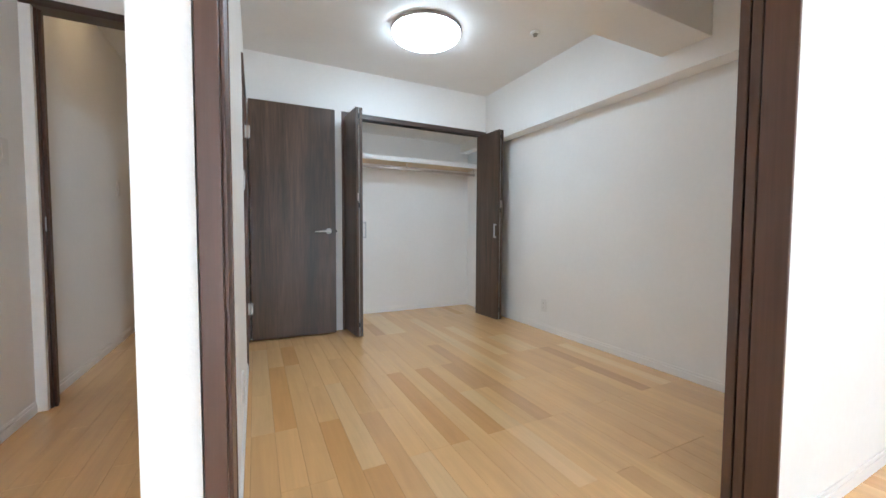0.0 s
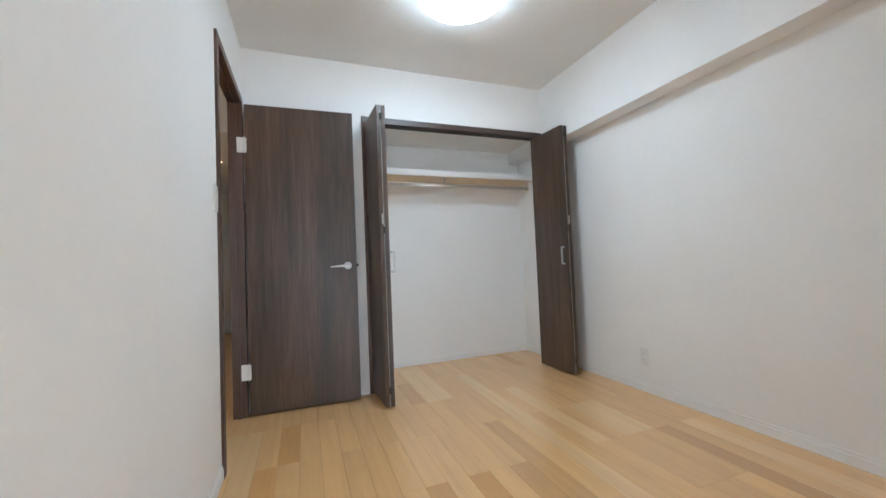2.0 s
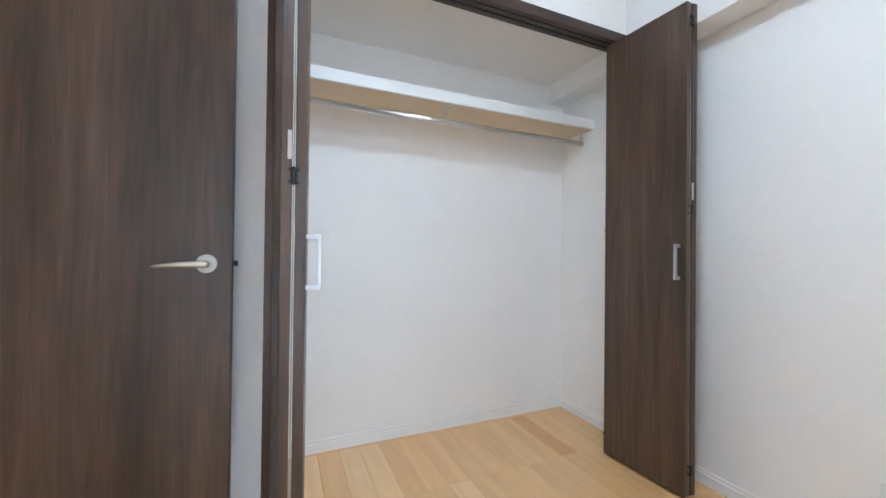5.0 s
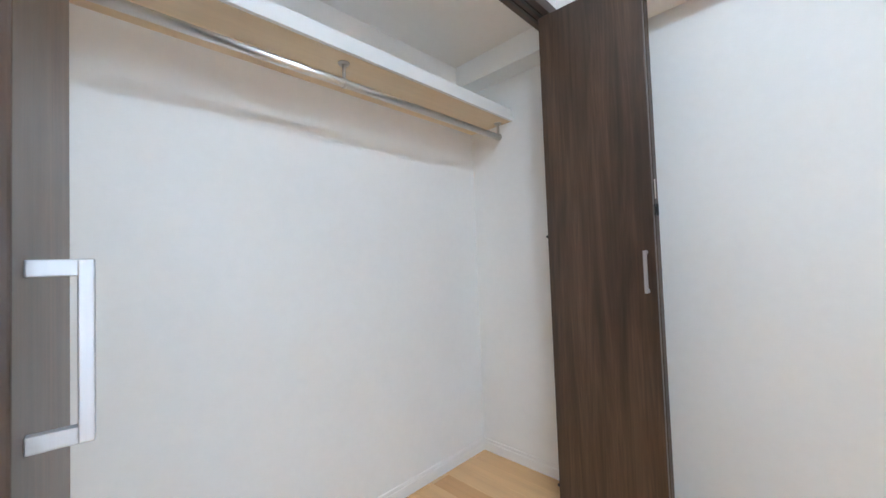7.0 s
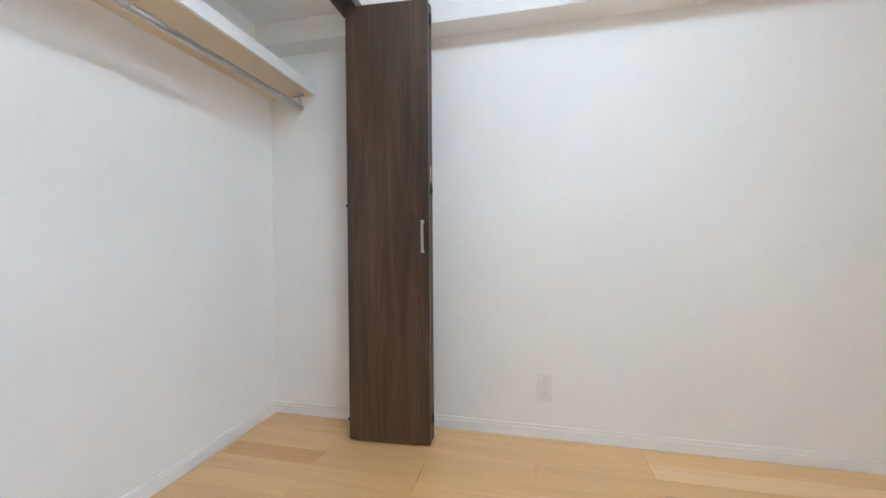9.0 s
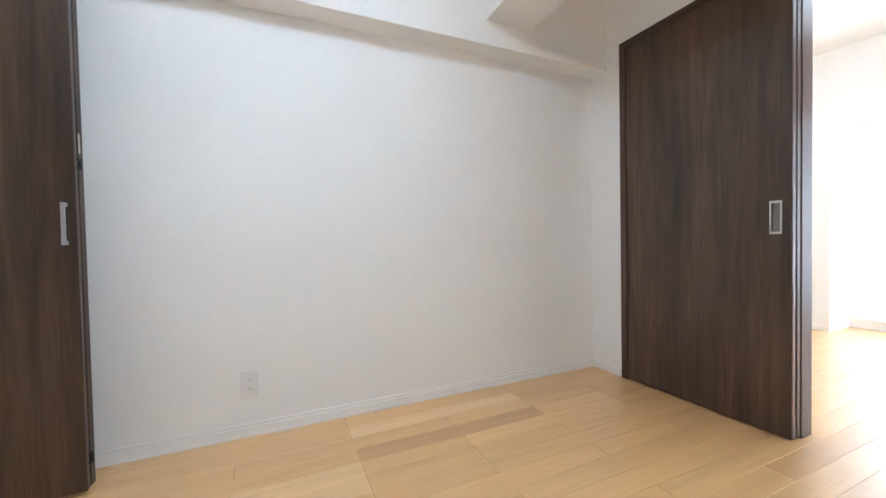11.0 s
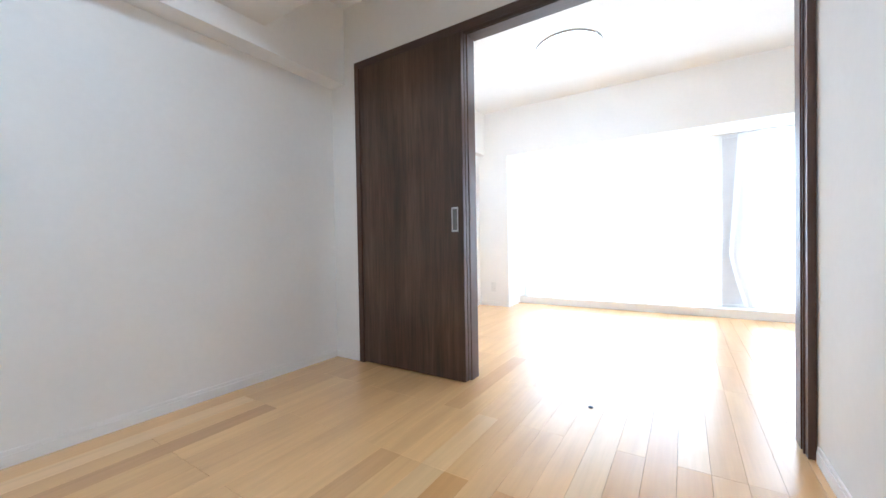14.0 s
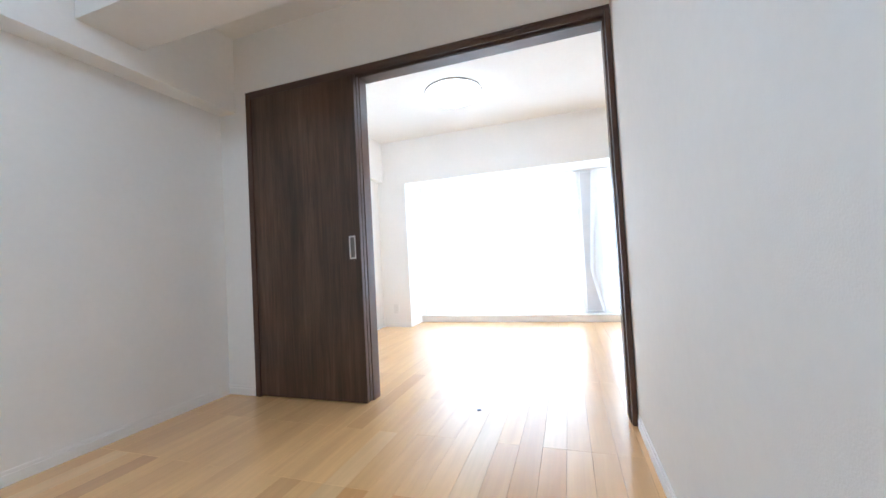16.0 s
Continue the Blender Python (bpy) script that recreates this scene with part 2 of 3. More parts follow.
structure("wall_living_west", B((HX - 0.15, YG - 0.1, 0, HX, 5.97, CEIL), (HX - 0.15, 6.91, 0, HX, 7.2, CEIL), (HX - 0.15, 5.97, 2.0, HX, 6.91, CEIL)), WALLPAPER, "white wallpaper wall of living room and hall")
structure("wall_window", B((RCX, YG - 0.1, 0, LX, YW, CEIL), (HX, YG - 0.1, WTOP, RCX, YW, CEIL), (HX, YG - 0.1, 0, RCX, YG + 0.21, WSILL - 0.012)), WALLPAPER,
          "white wallpaper wall with a deep window recess")
structure("window_sill", B((HX, YG + 0.07, WSILL - 0.0115, RCX, YG + 0.215, WSILL), bevel=0.003), SKIRTING, "low white sill board under the window", "sill")
structure("wall_hall_end", B((HX, 7.05, 0, XL - TL, 7.2, CEIL)), WALLPAPER, "plain white end wall of the hall")
structure("wall_hall_door", B((HX, HDY - 0.02, 2.10, XL - TL, HDY + 0.06, CEIL), (HX, HDY - 0.03, 0, HX + 0.045, HDY - 0.006, 2.10)), WALLPAPER, "white wallpaper above the hall doorway")
structure("beam_side", B((BEAMX, YS, BEAMZ, XR, YN, CEIL), (BEAMX, YN + 0.08, BEAMZ, CLX1, CLY, CEIL), bevel=0.004), WALLPAPER, "white papered beam along the wall", "beam")
structure("beam_living", B((2.77, YW, 1.93, LX, YLDK, CEIL), bevel=0.004), WALLPAPER, "white papered beam along the living room wall", "beam")
structure("beam_cross", B((XL, CB0, CBZ, BEAMX, CB1, CEIL), bevel=0.004), CEILING, "white papered beam across the ceiling", "beam")
structure("ceiling", B((HX - 0.15, YG - 0.1, CEIL, LX + 0.15, 7.2, CEIL + 0.15)), CEILING, "off-white papered ceiling", "ceiling")
structure("ceiling_closet", B((CLX0, YN + 0.08, 2.045, BEAMX, CLY, 2.09)), CEILING, "off-white lowered ceiling inside the closet", "ceiling")
structure("ceiling_hall", B((HX, HCY, HCZ, XL - TL, 7.05, HCZ + 0.05)), CEILING, "lowered off-white ceiling of the hall", "ceiling")
structure("ceiling_hall_step", B((HX, HCY, HCZ + 0.05, XL - TL, HCY + 0.04, CEIL)), CEILING, "off-white step of the hall ceiling", "ceiling")


def skirting(name, *runs):
    """A white skirting board with a rounded top and a groove: runs of x0, y0, x1, y1."""
    bm = bmesh.new()
    for x0, y0, x1, y1 in runs:
        box(bm, x0, y0, 0.0, x1, y1, 0.045, bevel=0.0015)
        if x1 - x0 < y1 - y0:
            side = (x0, x1 - 0.003) if (x0 in (XL, HX, CLX0)) else (x0 + 0.003, x1)
            box(bm, side[0], y0, 0.0455, side[1], y1, 0.062, bevel=0.002)
        else:
            side = (y0 + 0.003, y1) if y1 in (YN, CLY, YLDK) else (y0, y1 - 0.003)
            box(bm, x0, side[0], 0.0455, x1, side[1], 0.062, bevel=0.002)
    return structure(name, bm, SKIRTING, "white grooved skirting board along the wall foot", "skirting")


K = 0.009
skirting("baseboard_east", (XR - K, YS + K, XR, YN - K))
skirting("baseboard_west", (XL, YS + 0.03, XL + K, DY0 - 0.05))
skirting("baseboard_north", (XL, YN - K, OPX0 - 0.045, YN), (OPX1 + 0.045, YN - K, XR, YN))
skirting("baseboard_south", (SDX1 + 0.05, YS, XR, YS + K))
skirting("baseboard_closet", (CLX0, CLY - K, CLX1, CLY), (CLX0, YN + 0.09, CLX0 + K, CLY - K), (CLX1 - K, YN + 0.09, CLX1, CLY - K))
skirting("baseboard_living", (PX + 0.01, YLDK - K, LX, YLDK), (LX - K, YW, LX, YLDK - K), (RCX, YW, LX - K, YW + K))
skirting("baseboard_hall", (HX, YG + 0.22, HX + K, HDY - 0.04), (HX, HDY + 0.08, HX + K, 5.1), (XL - TL - K, YLDK, XL - TL, HDY - 0.04))

# casings
W = XL - TL
door_frame = thing("door_frame", (XL, DY0, 0), "dark walnut frame round the bedroom doorway", "door frame", kind="structure")
part("post", B((W - 0.012, DY0 - 0.045, 0, XL + 0.012, DY0, DZ), (W + 0.02, DY0, 0, W + 0.036, DY0 + 0.012, DZ - 0.012), bevel=0.002), CASING, door_frame)
part("post", B((W - 0.012, DY1, 0, XL + 0.012, DY1 + 0.045, DZ), (W + 0.02, DY1 - 0.012, 0, W + 0.036, DY1, DZ - 0.012), bevel=0.002), CASING, door_frame)
part("head", B((W - 0.012, DY0 - 0.045, DZ, XL + 0.012, DY1 + 0.045, DZ + 0.045), (W + 0.02, DY0, DZ - 0.012, W + 0.036, DY1, DZ), bevel=0.002), CASING, door_frame)

closet_frame = thing("closet_frame", (OPX0, YN, 0), "dark walnut frame round the closet opening", "door frame", kind="structure")
part("post", B((OPX0 - 0.042, YN - 0.008, 0, OPX0, YN + 0.088, OPZ), bevel=0.002), CASING, closet_frame)
part("post", B((OPX1, YN - 0.008, 0, OPX1 + 0.042, YN + 0.088, OPZ), bevel=0.002), CASING, closet_frame)
head = part("head", B((OPX0 - 0.042, YN - 0.008, OPZ, OPX1 + 0.042, YN + 0.088, OPZ + 0.045), bevel=0.002), HEADGRAIN, closet_frame)
part("track", B((OPX0, YN + 0.018, OPZ - 0.006, OPX1, YN + 0.03, OPZ - 0.0005), (OPX0, YN + 0.05, OPZ - 0.006, OPX1, YN + 0.062, OPZ - 0.0005)), SLOT, head, "dark metal running track")

sliding_frame = thing("sliding_door_frame", (SDX0, YS, 0), "dark walnut frame round the sliding doors", "door frame", kind="structure")
part("post", B((SDX1, 0.341, 0, SDX1 + 0.04, YS + 0.014, SDZ + 0.029), bevel=0.002), CASING, sliding_frame)
part("post", B((XL + 0.003, YLDK - 0.012, 0, SDX0 - 0.005, YS + 0.014, SDZ + 0.029), (SDX0 - 0.005, YLDK + 0.004, 0, SDX0, 0.344, SDZ + 0.029),
               (SDX0 - 0.005, 0.3785, 0, SDX0, 0.3825, SDZ + 0.029), bevel=0.0015), CASING, sliding_frame)
part("post", B((1.658, YLDK - 0.002, 0, PX - 0.001, 0.344, SDZ + 0.029), bevel=0.002), CASING, sliding_frame)
head = part("head", B((XL + 0.003, YLDK - 0.012, SDZ + 0.030, PX - 0.001, YS + 0.014, SDZ + 0.047), (PX, 0.341, SDZ + 0.030, SDX1 + 0.04, YS + 0.014, SDZ + 0.047), bevel=0.0015), HEADGRAIN, sliding_frame)
part("rail", B((SDX0, YS + 0.0095, SDZ, SDX1, YS + 0.0135, SDZ + 0.0295), (SDX0, 0.3785, SDZ, SDX1, 0.3825, SDZ + 0.0295),
               (SDX0, YLDK - 0.01, SDZ + 0.014, 1.657, 0.345, SDZ + 0.0295), bevel=0.001), HEADGRAIN, head)
part("track", B((SDX0, 0.3955, SDZ + 0.020, SDX1, 0.3995, SDZ + 0.0295), (SDX0, 0.3615, SDZ + 0.020, SDX1, 0.3655, SDZ + 0.0295)),
     ALU, head, "aluminium running track")

hall_frame = thing("hall_door_frame", (HX, HDY, 0), "dark walnut frame of the hall doorway", "door frame", kind="structure")
post = part("post", B((HX + 0.002, HDY - 0.005, 0, HX + 0.055, HDY + 0.075, 2.06), (HX + 0.055, HDY + 0.01, 0, HX + 0.068, HDY + 0.03, 2.06), bevel=0.002), CASING, hall_frame)
part("strike_plate", B((HX + 0.054, HDY - 0.002, 0.935, HX + 0.0565, HDY + 0.010, 1.01), bevel=0.001), STEEL, post, "bright metal strike plate")
part("post", B((W - 0.05, HDY - 0.035, 0, W - 0.002, HDY + 0.075, 2.06), bevel=0.002), CASING, hall_frame)
part("head", B((HX + 0.002, HDY - 0.035, 2.061, W - 0.002, HDY + 0.075, 2.10), bevel=0.002), HEADGRAIN, hall_frame)

# ---- bedroom door ----
def swung(pivot, degrees):
    return Matrix.Translation(pivot) @ Matrix.Rotation(radians(degrees), 4, "Z") @ Matrix.Translation([-c for c in pivot])


def turned(bm, m):
    bmesh.ops.transform(bm, matrix=m, verts=bm.verts)
    return bm


door = thing("bedroom_door", (0.234, 3.25, 0), "open dark walnut laminate door with vertical grain", "door")
SW = Matrix.Translation((-0.006, 0.034, 0)) @ swung((0.24, 3.212, 0), -1.5)
leaf = part("leaf", turned(B((0.24, 3.212, 0.012, 0.934, 3.246, 2.03), bevel=0.0025), SW), WALNUT, door)


def lever(y, out):
    bm = bmesh.new()
    rod(bm, (0.872, y, 0.943), (0.872, y + out * 0.05, 0.943), 0.0085)
    rings = []
    for i in range(15):
        u = i / 14
        c = Vector((0.884 - 0.132 * u, y + out * (0.050 - 0.012 * u * u), 0.943 - 0.006 * u * u))
        ry, rz = (0.0085 - 0.0035 * u) * (1 if i < 14 else 0.5), (0.0105 - 0.0058 * u) * (1 if i < 14 else 0.5) * (0.6 if i == 0 else 1)
        rings.append([bm.verts.new(c + Vector((0, ry * math.cos(a * math.pi / 8), rz * math.sin(a * math.pi / 8)))) for a in range(16)])
    for lo, hi in zip(rings, rings[1:]):
        for a in range(16):
            bm.faces.new((lo[a], lo[(a + 1) % 16], hi[(a + 1) % 16], hi[a]))
    bm.faces.new(rings[0])
    bm.faces.new(rings[-1])
    bmesh.ops.recalc_face_normals(bm, faces=bm.faces)
    return turned(bm, SW)




def rose(y, out):
    bm = bmesh.new()
    rod(bm, (0.872, y, 0.943), (0.872, y + out * 0.0085, 0.943), 0.0262, 0.0262, 48)
    rod(bm, (0.872, y + out * 0.0085, 0.943), (0.872, y + out * 0.0100, 0.943), 0.0262, 0.0246, 48)
    rod(bm, (0.872, y + out * 0.0100, 0.943), (0.872, y + out * 0.0150, 0.943), 0.0120, 0.0115, 32)
    return turned(bm, SW)


for y, out in ((3.212, -1), (3.246, 1)):
    lever_part = part("lever_handle", lever(y, out), STEEL, door, "satin nickel tapered lever", True)
    part("rose", rose(y, out), ROSE_STEEL, lever_part, "flat round satin nickel rose")
part("latch", turned(B((0.9325, 3.220, 0.915, 0.9346, 3.238, 0.972), (0.935, 3.222, 0.936, 0.947, 3.235, 0.951), bevel=0.0006), SW), BLACK, door, "small dark latch bolt")
for z in (0.285, 1.757):
    part("hinge", B((0.188, 3.244, z - 0.05, 0.226, 3.2545, z + 0.05), (0.228, 3.240, z - 0.05, 0.246, 3.2455, z + 0.05), bevel=0.0015), PLASTIC, door, "pale hinge cover")


# ---- closet ----
def bifold(side, knuckle, jamb, free, grip, reach):
    """A pair of folded leaves that stand out from the closet; side is 1 where the handle's leaf faces the higher x."""
    ob = thing("folding_door", (*jamb, 0), "folded dark walnut closet door standing open", "closet door", "closet doors")
    T, z0, z1 = 0.026, 0.014, 2.006

    def leaf_box(a, b, off):
        a, b = Vector((*a, 0)), Vector((*b, 0))
        d = b - a
        turn = Matrix.Translation(a) @ Matrix.Rotation(math.atan2(d.y, d.x), 4, "Z")
        lo, hi = sorted((off, off + T * (1 if off >= 0 else -1)))
        return turn, d.length, lo, hi

    kn_j = (knuckle[0] - side * 0.003, knuckle[1])
    kn_f = (knuckle[0] + side * 0.003, knuckle[1])
    turn, L, lo, hi = leaf_box(kn_j, jamb, side * 0.0005)
    part("leaf", turned(B((0, lo, z0, L, hi, z1), bevel=0.002), turn), WALNUT, ob)
    turn, L, lo, hi = leaf_box(kn_f, free, -side * 0.0005)
    front = part("leaf", turned(B((0, lo, z0, L, hi, z1), bevel=0.002), turn), WALNUT, ob)
    face = lo if side > 0 else hi
    out = -1 if side > 0 else 1
    bm = bmesh.new()
    for z in (0.8880, 1.0190):
        box(bm, grip, min(face, face + out * (reach - 0.0065)), z - 0.0068, grip + 0.010, max(face, face + out * (reach - 0.0065)), z + 0.0068, bevel=0.0012)
    box(bm, grip - 0.0005, min(face + out * (reach - 0.0105), face + out * reach), 0.8812, grip + 0.0105, max(face + out * (reach - 0.0105), face + out * reach), 1.0258, bevel=0.0012)
    part("handle", turned(bm, turn), ALU, front, "square aluminium bar handle")
    k = Vector((*knuckle, 0))
    for z in (0.12, 1.165, 1.93):
        bm = bmesh.new()
        box(bm, k.x - 0.013, k.y - 0.006, z - 0.019, k.x + 0.013, k.y - 0.0005, z - 0.012, bevel=0.001)
        box(bm, k.x - 0.013, k.y - 0.006, z + 0.012, k.x + 0.013, k.y - 0.0005, z + 0.019, bevel=0.001)
        rod(bm, (k.x, k.y - 0.006, z - 0.02), (k.x, k.y - 0.006, z + 0.02), 0.006)
        part("hinge", bm, BLACK, ob, "small black pivot hinge")
    end = Vector((*free, 0))
    for z in (0.10, 1.10):
        part("guide_pin", rod(bmesh.new(), (end.x + side * 0.012, end.y - 0.004, z), (end.x + side * 0.012, end.y + 0.010, z), 0.006), BLACK, front, "small black guide pin")
    part("catch_plate", B((k.x - side * 0.0098 - 0.0048, k.y - 0.0025, 1.205, k.x - side * 0.0098 + 0.0048, k.y - 0.0006, 1.275), bevel=0.0005), PLATE, ob, "thin pale magnet plate")
    part("seal_strip", B((k.x - 0.0022, k.y + 0.003, z0, k.x + 0.0022, k.y + 0.009, z1)), GAP, ob, "pale strip in the joint")
    return ob


bifold(1, (1.083, 2.981), (1.055, 3.36), (1.114, 3.372), 0.041, 0.039)
bifold(-1, (2.573, 2.991), (2.636, 3.36), (2.543, 3.374), 0.022, 0.031)

SHZ, SHY = 1.708, 3.65
shelf = thing("closet_shelf", (1.8, 3.75, SHZ), "white closet shelf with a beige underside on side battens", "shelf")
part("board", B((CLX0, SHY + 0.0155, SHZ + 0.006, CLX1, CLY, SHZ + 0.050), bevel=0.001), SHELF, shelf)
part("front_edge", B((CLX0, SHY, SHZ, CLX1, SHY + 0.015, SHZ + 0.055), bevel=0.002), SHELF, shelf)
part("underside", B((CLX0, SHY + 0.0155, SHZ, CLX1, CLY, SHZ + 0.0055)), BEIGE, shelf, "beige underside")

RZ, RY = 1.638, 3.722
rail = thing("hanging_rail", (1.8, RY, RZ), "chrome clothes rail hung under the closet shelf", "clothes rail")
part("rod", rod(bmesh.new(), (CLX0 + 0.03, RY, RZ), (2.70, RY, RZ), 0.0145, sides=28), STEEL, rail, "", True)
for x in (1.10, 1.81, 2.69):
    bm = bmesh.new()
    rod(bm, (x, RY, SHZ), (x, RY, SHZ - 0.005), 0.020, 0.018, 28)
    rod(bm, (x, RY, SHZ - 0.003), (x, RY, RZ), 0.0065)
    rod(bm, (x - 0.006, RY, RZ), (x + 0.006, RY, RZ), 0.0170, sides=28)
    part("bracket", bm, STEEL, rail, "", True)

# ---- sliding doors ----
def sliding_leaf(x0, x1, y0, y1, pull):
    ob = thing("sliding_door", (x0, y0, 0), "dark walnut sliding door pushed open against the wall", "sliding door", "sliding doors")
    top = SDZ + 0.016
    px, pz, w, h, deep = x0 + 0.054, 0.944, 0.0165, 0.062, 0.011
    if pull:
        f = y1 - deep
        leaf = part("leaf", B((x0, y0, 0.008, x1, f, top), (x0, f, 0.008, px - w, y1, top), (px + w, f, 0.008, x1, y1, top),
                              (px - w, f, 0.008, px + w, y1, pz - h), (px - w, f, pz + h, px + w, y1, top)), WALNUT, ob)
    else:
        leaf = part("leaf", B((x0, y0, 0.008, x1, y1, top), bevel=0.002), WALNUT, ob)
    part("edge_strip", B((x0 - 0.0025, y0 + 0.002, 0.010, x0 - 0.0002, y1 - 0.002, SDZ + 0.010), bevel=0.0008), CASING, ob)
    if pull:
        bm = bmesh.new()
        o, q, r = w + 0.0055, h + 0.009, 0.0022
        for b in ((px - o, y1 - 0.002, pz - q, px - w + 0.001, y1 + r, pz + q), (px + w - 0.001, y1 - 0.002, pz - q, px + o, y1 + r, pz + q),
                  (px - w + 0.001, y1 - 0.002, pz - q, px + w - 0.001, y1 + r, pz - h + 0.001), (px - w + 0.001, y1 - 0.002, pz + h - 0.001, px + w - 0.001, y1 + r, pz + q)):
            box(bm, *b, bevel=0.0008)
        grip = part("flush_pull", bm, STEEL, ob, "satin metal flush pull")
        b0, b1 = y1 - deep + 0.0005, y1 - 0.003
        part("recess", B((px - w + 0.0004, b0, pz - h + 0.0004, px + w - 0.0004, b0 + 0.001, pz + h - 0.0004),
                         (px - w + 0.0004, b0 + 0.0012, pz - h + 0.0004, px - w + 0.0012, b1, pz + h - 0.0004),
                         (px + w - 0.0012, b0 + 0.0012, pz - h + 0.0004, px + w - 0.0004, b1, pz + h - 0.0004),
                         (px - w + 0.0014, b0 + 0.0012, pz - h + 0.0004, px + w - 0.0014, b1, pz - h + 0.0012),
                         (px - w + 0.0014, b0 + 0.0012, pz + h - 0.0012, px + w - 0.0014, b1, pz + h - 0.0004)), RECESS, grip, "shadowed grey recess")
    return ob


sliding_leaf(1.664, SDX1 - 0.002, 0.383, 0.412, True)
sliding_leaf(1.663, SDX1 - 0.004, 0.349, 0.378, False)

guide = thing("floor_guide", (0.993, 0.375, 0.0), "small dark metal guide button on the floor", "floor guide")
part("disc", lathe(bmesh.new(), [(0.0125, 0.0), (0.0125, 0.002), (0.010, 0.004), (0.004, 0.005)], (0.993, 0.375, 0.002), 32), SLOT, guide)

# ---- lamps and small fittings ----
def ceiling_lamp(x, y, r, glow, label, rim=0.019):
    ob = thing("ceiling_lamp", (x, y, CEIL), label, "ceiling lamp", "round ceiling lamps")
    part("base", lathe(bmesh.new(), [(r * 0.99, -rim), (r, -rim + 0.005), (r, -0.003), (r * 0.97, 0.0)], (x, y, CEIL)), DOORBACK, ob, "grey rim against the ceiling")
    part("shade", lathe(bmesh.new(), [(r * 0.35, -0.088), (r * 0.62, -0.084), (r * 0.82, -0.074), (r * 0.93, -0.058), (r * 0.975, -0.041), (r * 0.98, -rim - 0.0005)], (x, y, CEIL)), glow, ob,
         "glowing white domed diffuser", True)
    return ob


ceiling_lamp(1.44, 2.365, 0.26, LAMP_GLOW, "round white ceiling lamp, switched on", 0.029)
ceiling_lamp(1.42, -1.005, 0.268, LAMP_GLOW_LIVING, "round white ceiling lamp, switched on")

det = thing("smoke_detector", (2.19, 2.025, CEIL), "small round white detector on the ceiling", "detector")
part("base", lathe(bmesh.new(), [(0.032, -0.014), (0.036, -0.008), (0.036, 0.0)], (2.19, 2.025, CEIL), 40), PLASTIC, det, "", True)
part("sensor", lathe(bmesh.new(), [(0.008, -0.034), (0.016, -0.028), (0.018, -0.0145)], (2.19, 2.025, CEIL), 32), GAP, det, "grey sensor head", True)


def wall_plate(name, label, category, origin, turn, rockers, sockets):
    """A white plate on a wall; local x along the wall, local y out of it."""
    m = Matrix.Translation(origin) @ Matrix.Rotation(radians(turn), 4, "Z")
    ob = thing(name, origin, label, category)
    part("plate", turned(B((-0.035, 0, -0.06, 0.035, 0.007, 0.06), bevel=0.003), m), PLASTIC, ob)
    for z in rockers:
        part("rocker", turned(B((-0.021, 0.0072, z - 0.030, 0.021, 0.0105, z + 0.030), bevel=0.0015), m), PLASTIC, ob)
    for z in sockets:
        s = part("socket", turned(B((-0.019, 0.0072, z - 0.014, 0.019, 0.0095, z + 0.014), bevel=0.002), m), PLASTIC, ob)
        for x in (-0.006, 0.006):
            part("slot", turned(B((x - 0.001, 0.0094, z - 0.005, x + 0.001, 0.0098, z + 0.005)), m), GAP, s)
    return ob


wall_plate("wall_outlet", "white double wall socket low on the wall", "socket", (XR, 2.485, 0.24), 90, (), (-0.022, 0.022))
wall_plate("wall_outlet", "white double wall socket low on the wall", "socket", (XL, 1.56, 0.265), -90, (), (-0.022, 0.022))
wall_plate("light_switch", "white rocker light switch beside the door", "light switch", (XL, 2.472, 1.268), -90, (0.0,), ())
wall_plate("light_switch", "white rocker light switch on the hall wall", "light switch", (HX, 3.80, 1.285), -90, (0.0,), ())
wall_plate("light_switch", "white rocker light switch beside the hall doorway", "light switch", (HX, 2.185, 1.30), -90, (0.0,), ())
wall_plate("wall_outlet", "white double wall socket under the living room wall", "socket", (2.66, YW, 0.24), 0, (), (-0.022, 0.022))

# ---- hall ----
def downlight(x, y, z):
    ob = thing("downlight", (x, y, z), "small warm recessed downlight, switched on", "downlight", "hall downlights")
    part("rim", lathe(bmesh.new(), [(0.055, -0.006), (0.06, 0.0)], (x, y, z), 32), PLASTIC, ob)
    part("bulb", lathe(bmesh.new(), [(0.042, -0.009), (0.044, -0.0065)], (x, y, z), 32), HALL_GLOW, ob, "warm glowing disc")


downlight(-0.45, 2.95, CEIL)
downlight(-0.284, 5.16, HCZ)

hall_door = thing("hall_room_door", (HX + 0.02, 5.5, 0), "closed dark walnut door in the hall", "door")
part("leaf", B((HX + 0.012, 5.20, 0.01, HX + 0.04, 5.86, 2.03), bevel=0.002), WALNUT, hall_door)
part("frame", B((HX, 5.15, 0, HX + 0.03, 5.198, 2.08), (HX, 5.862, 0, HX + 0.03, 5.91, 2.08), (HX, 5.198, 2.032, HX + 0.03, 5.862, 2.08), bevel=0.002), CASING, hall_door)
for z in (0.285, 1.757):
    part("hinge", B((HX + 0.028, 5.845, z - 0.045, HX + 0.045, 5.875, z + 0.045), bevel=0.001), PLASTIC, hall_door, "pale hinge cover")
cabinet = thing("shoe_cabinet", (HX, 6.44, 0), "dark brown shoe cabinet with an open niche in the hall", "cabinet")
C0, C1 = 5.975, 6.905
part("side_panel", B((HX - 0.38, C0, 0.0, HX + 0.006, C0 + 0.02, 1.995), bevel=0.001), WALNUT, cabinet)
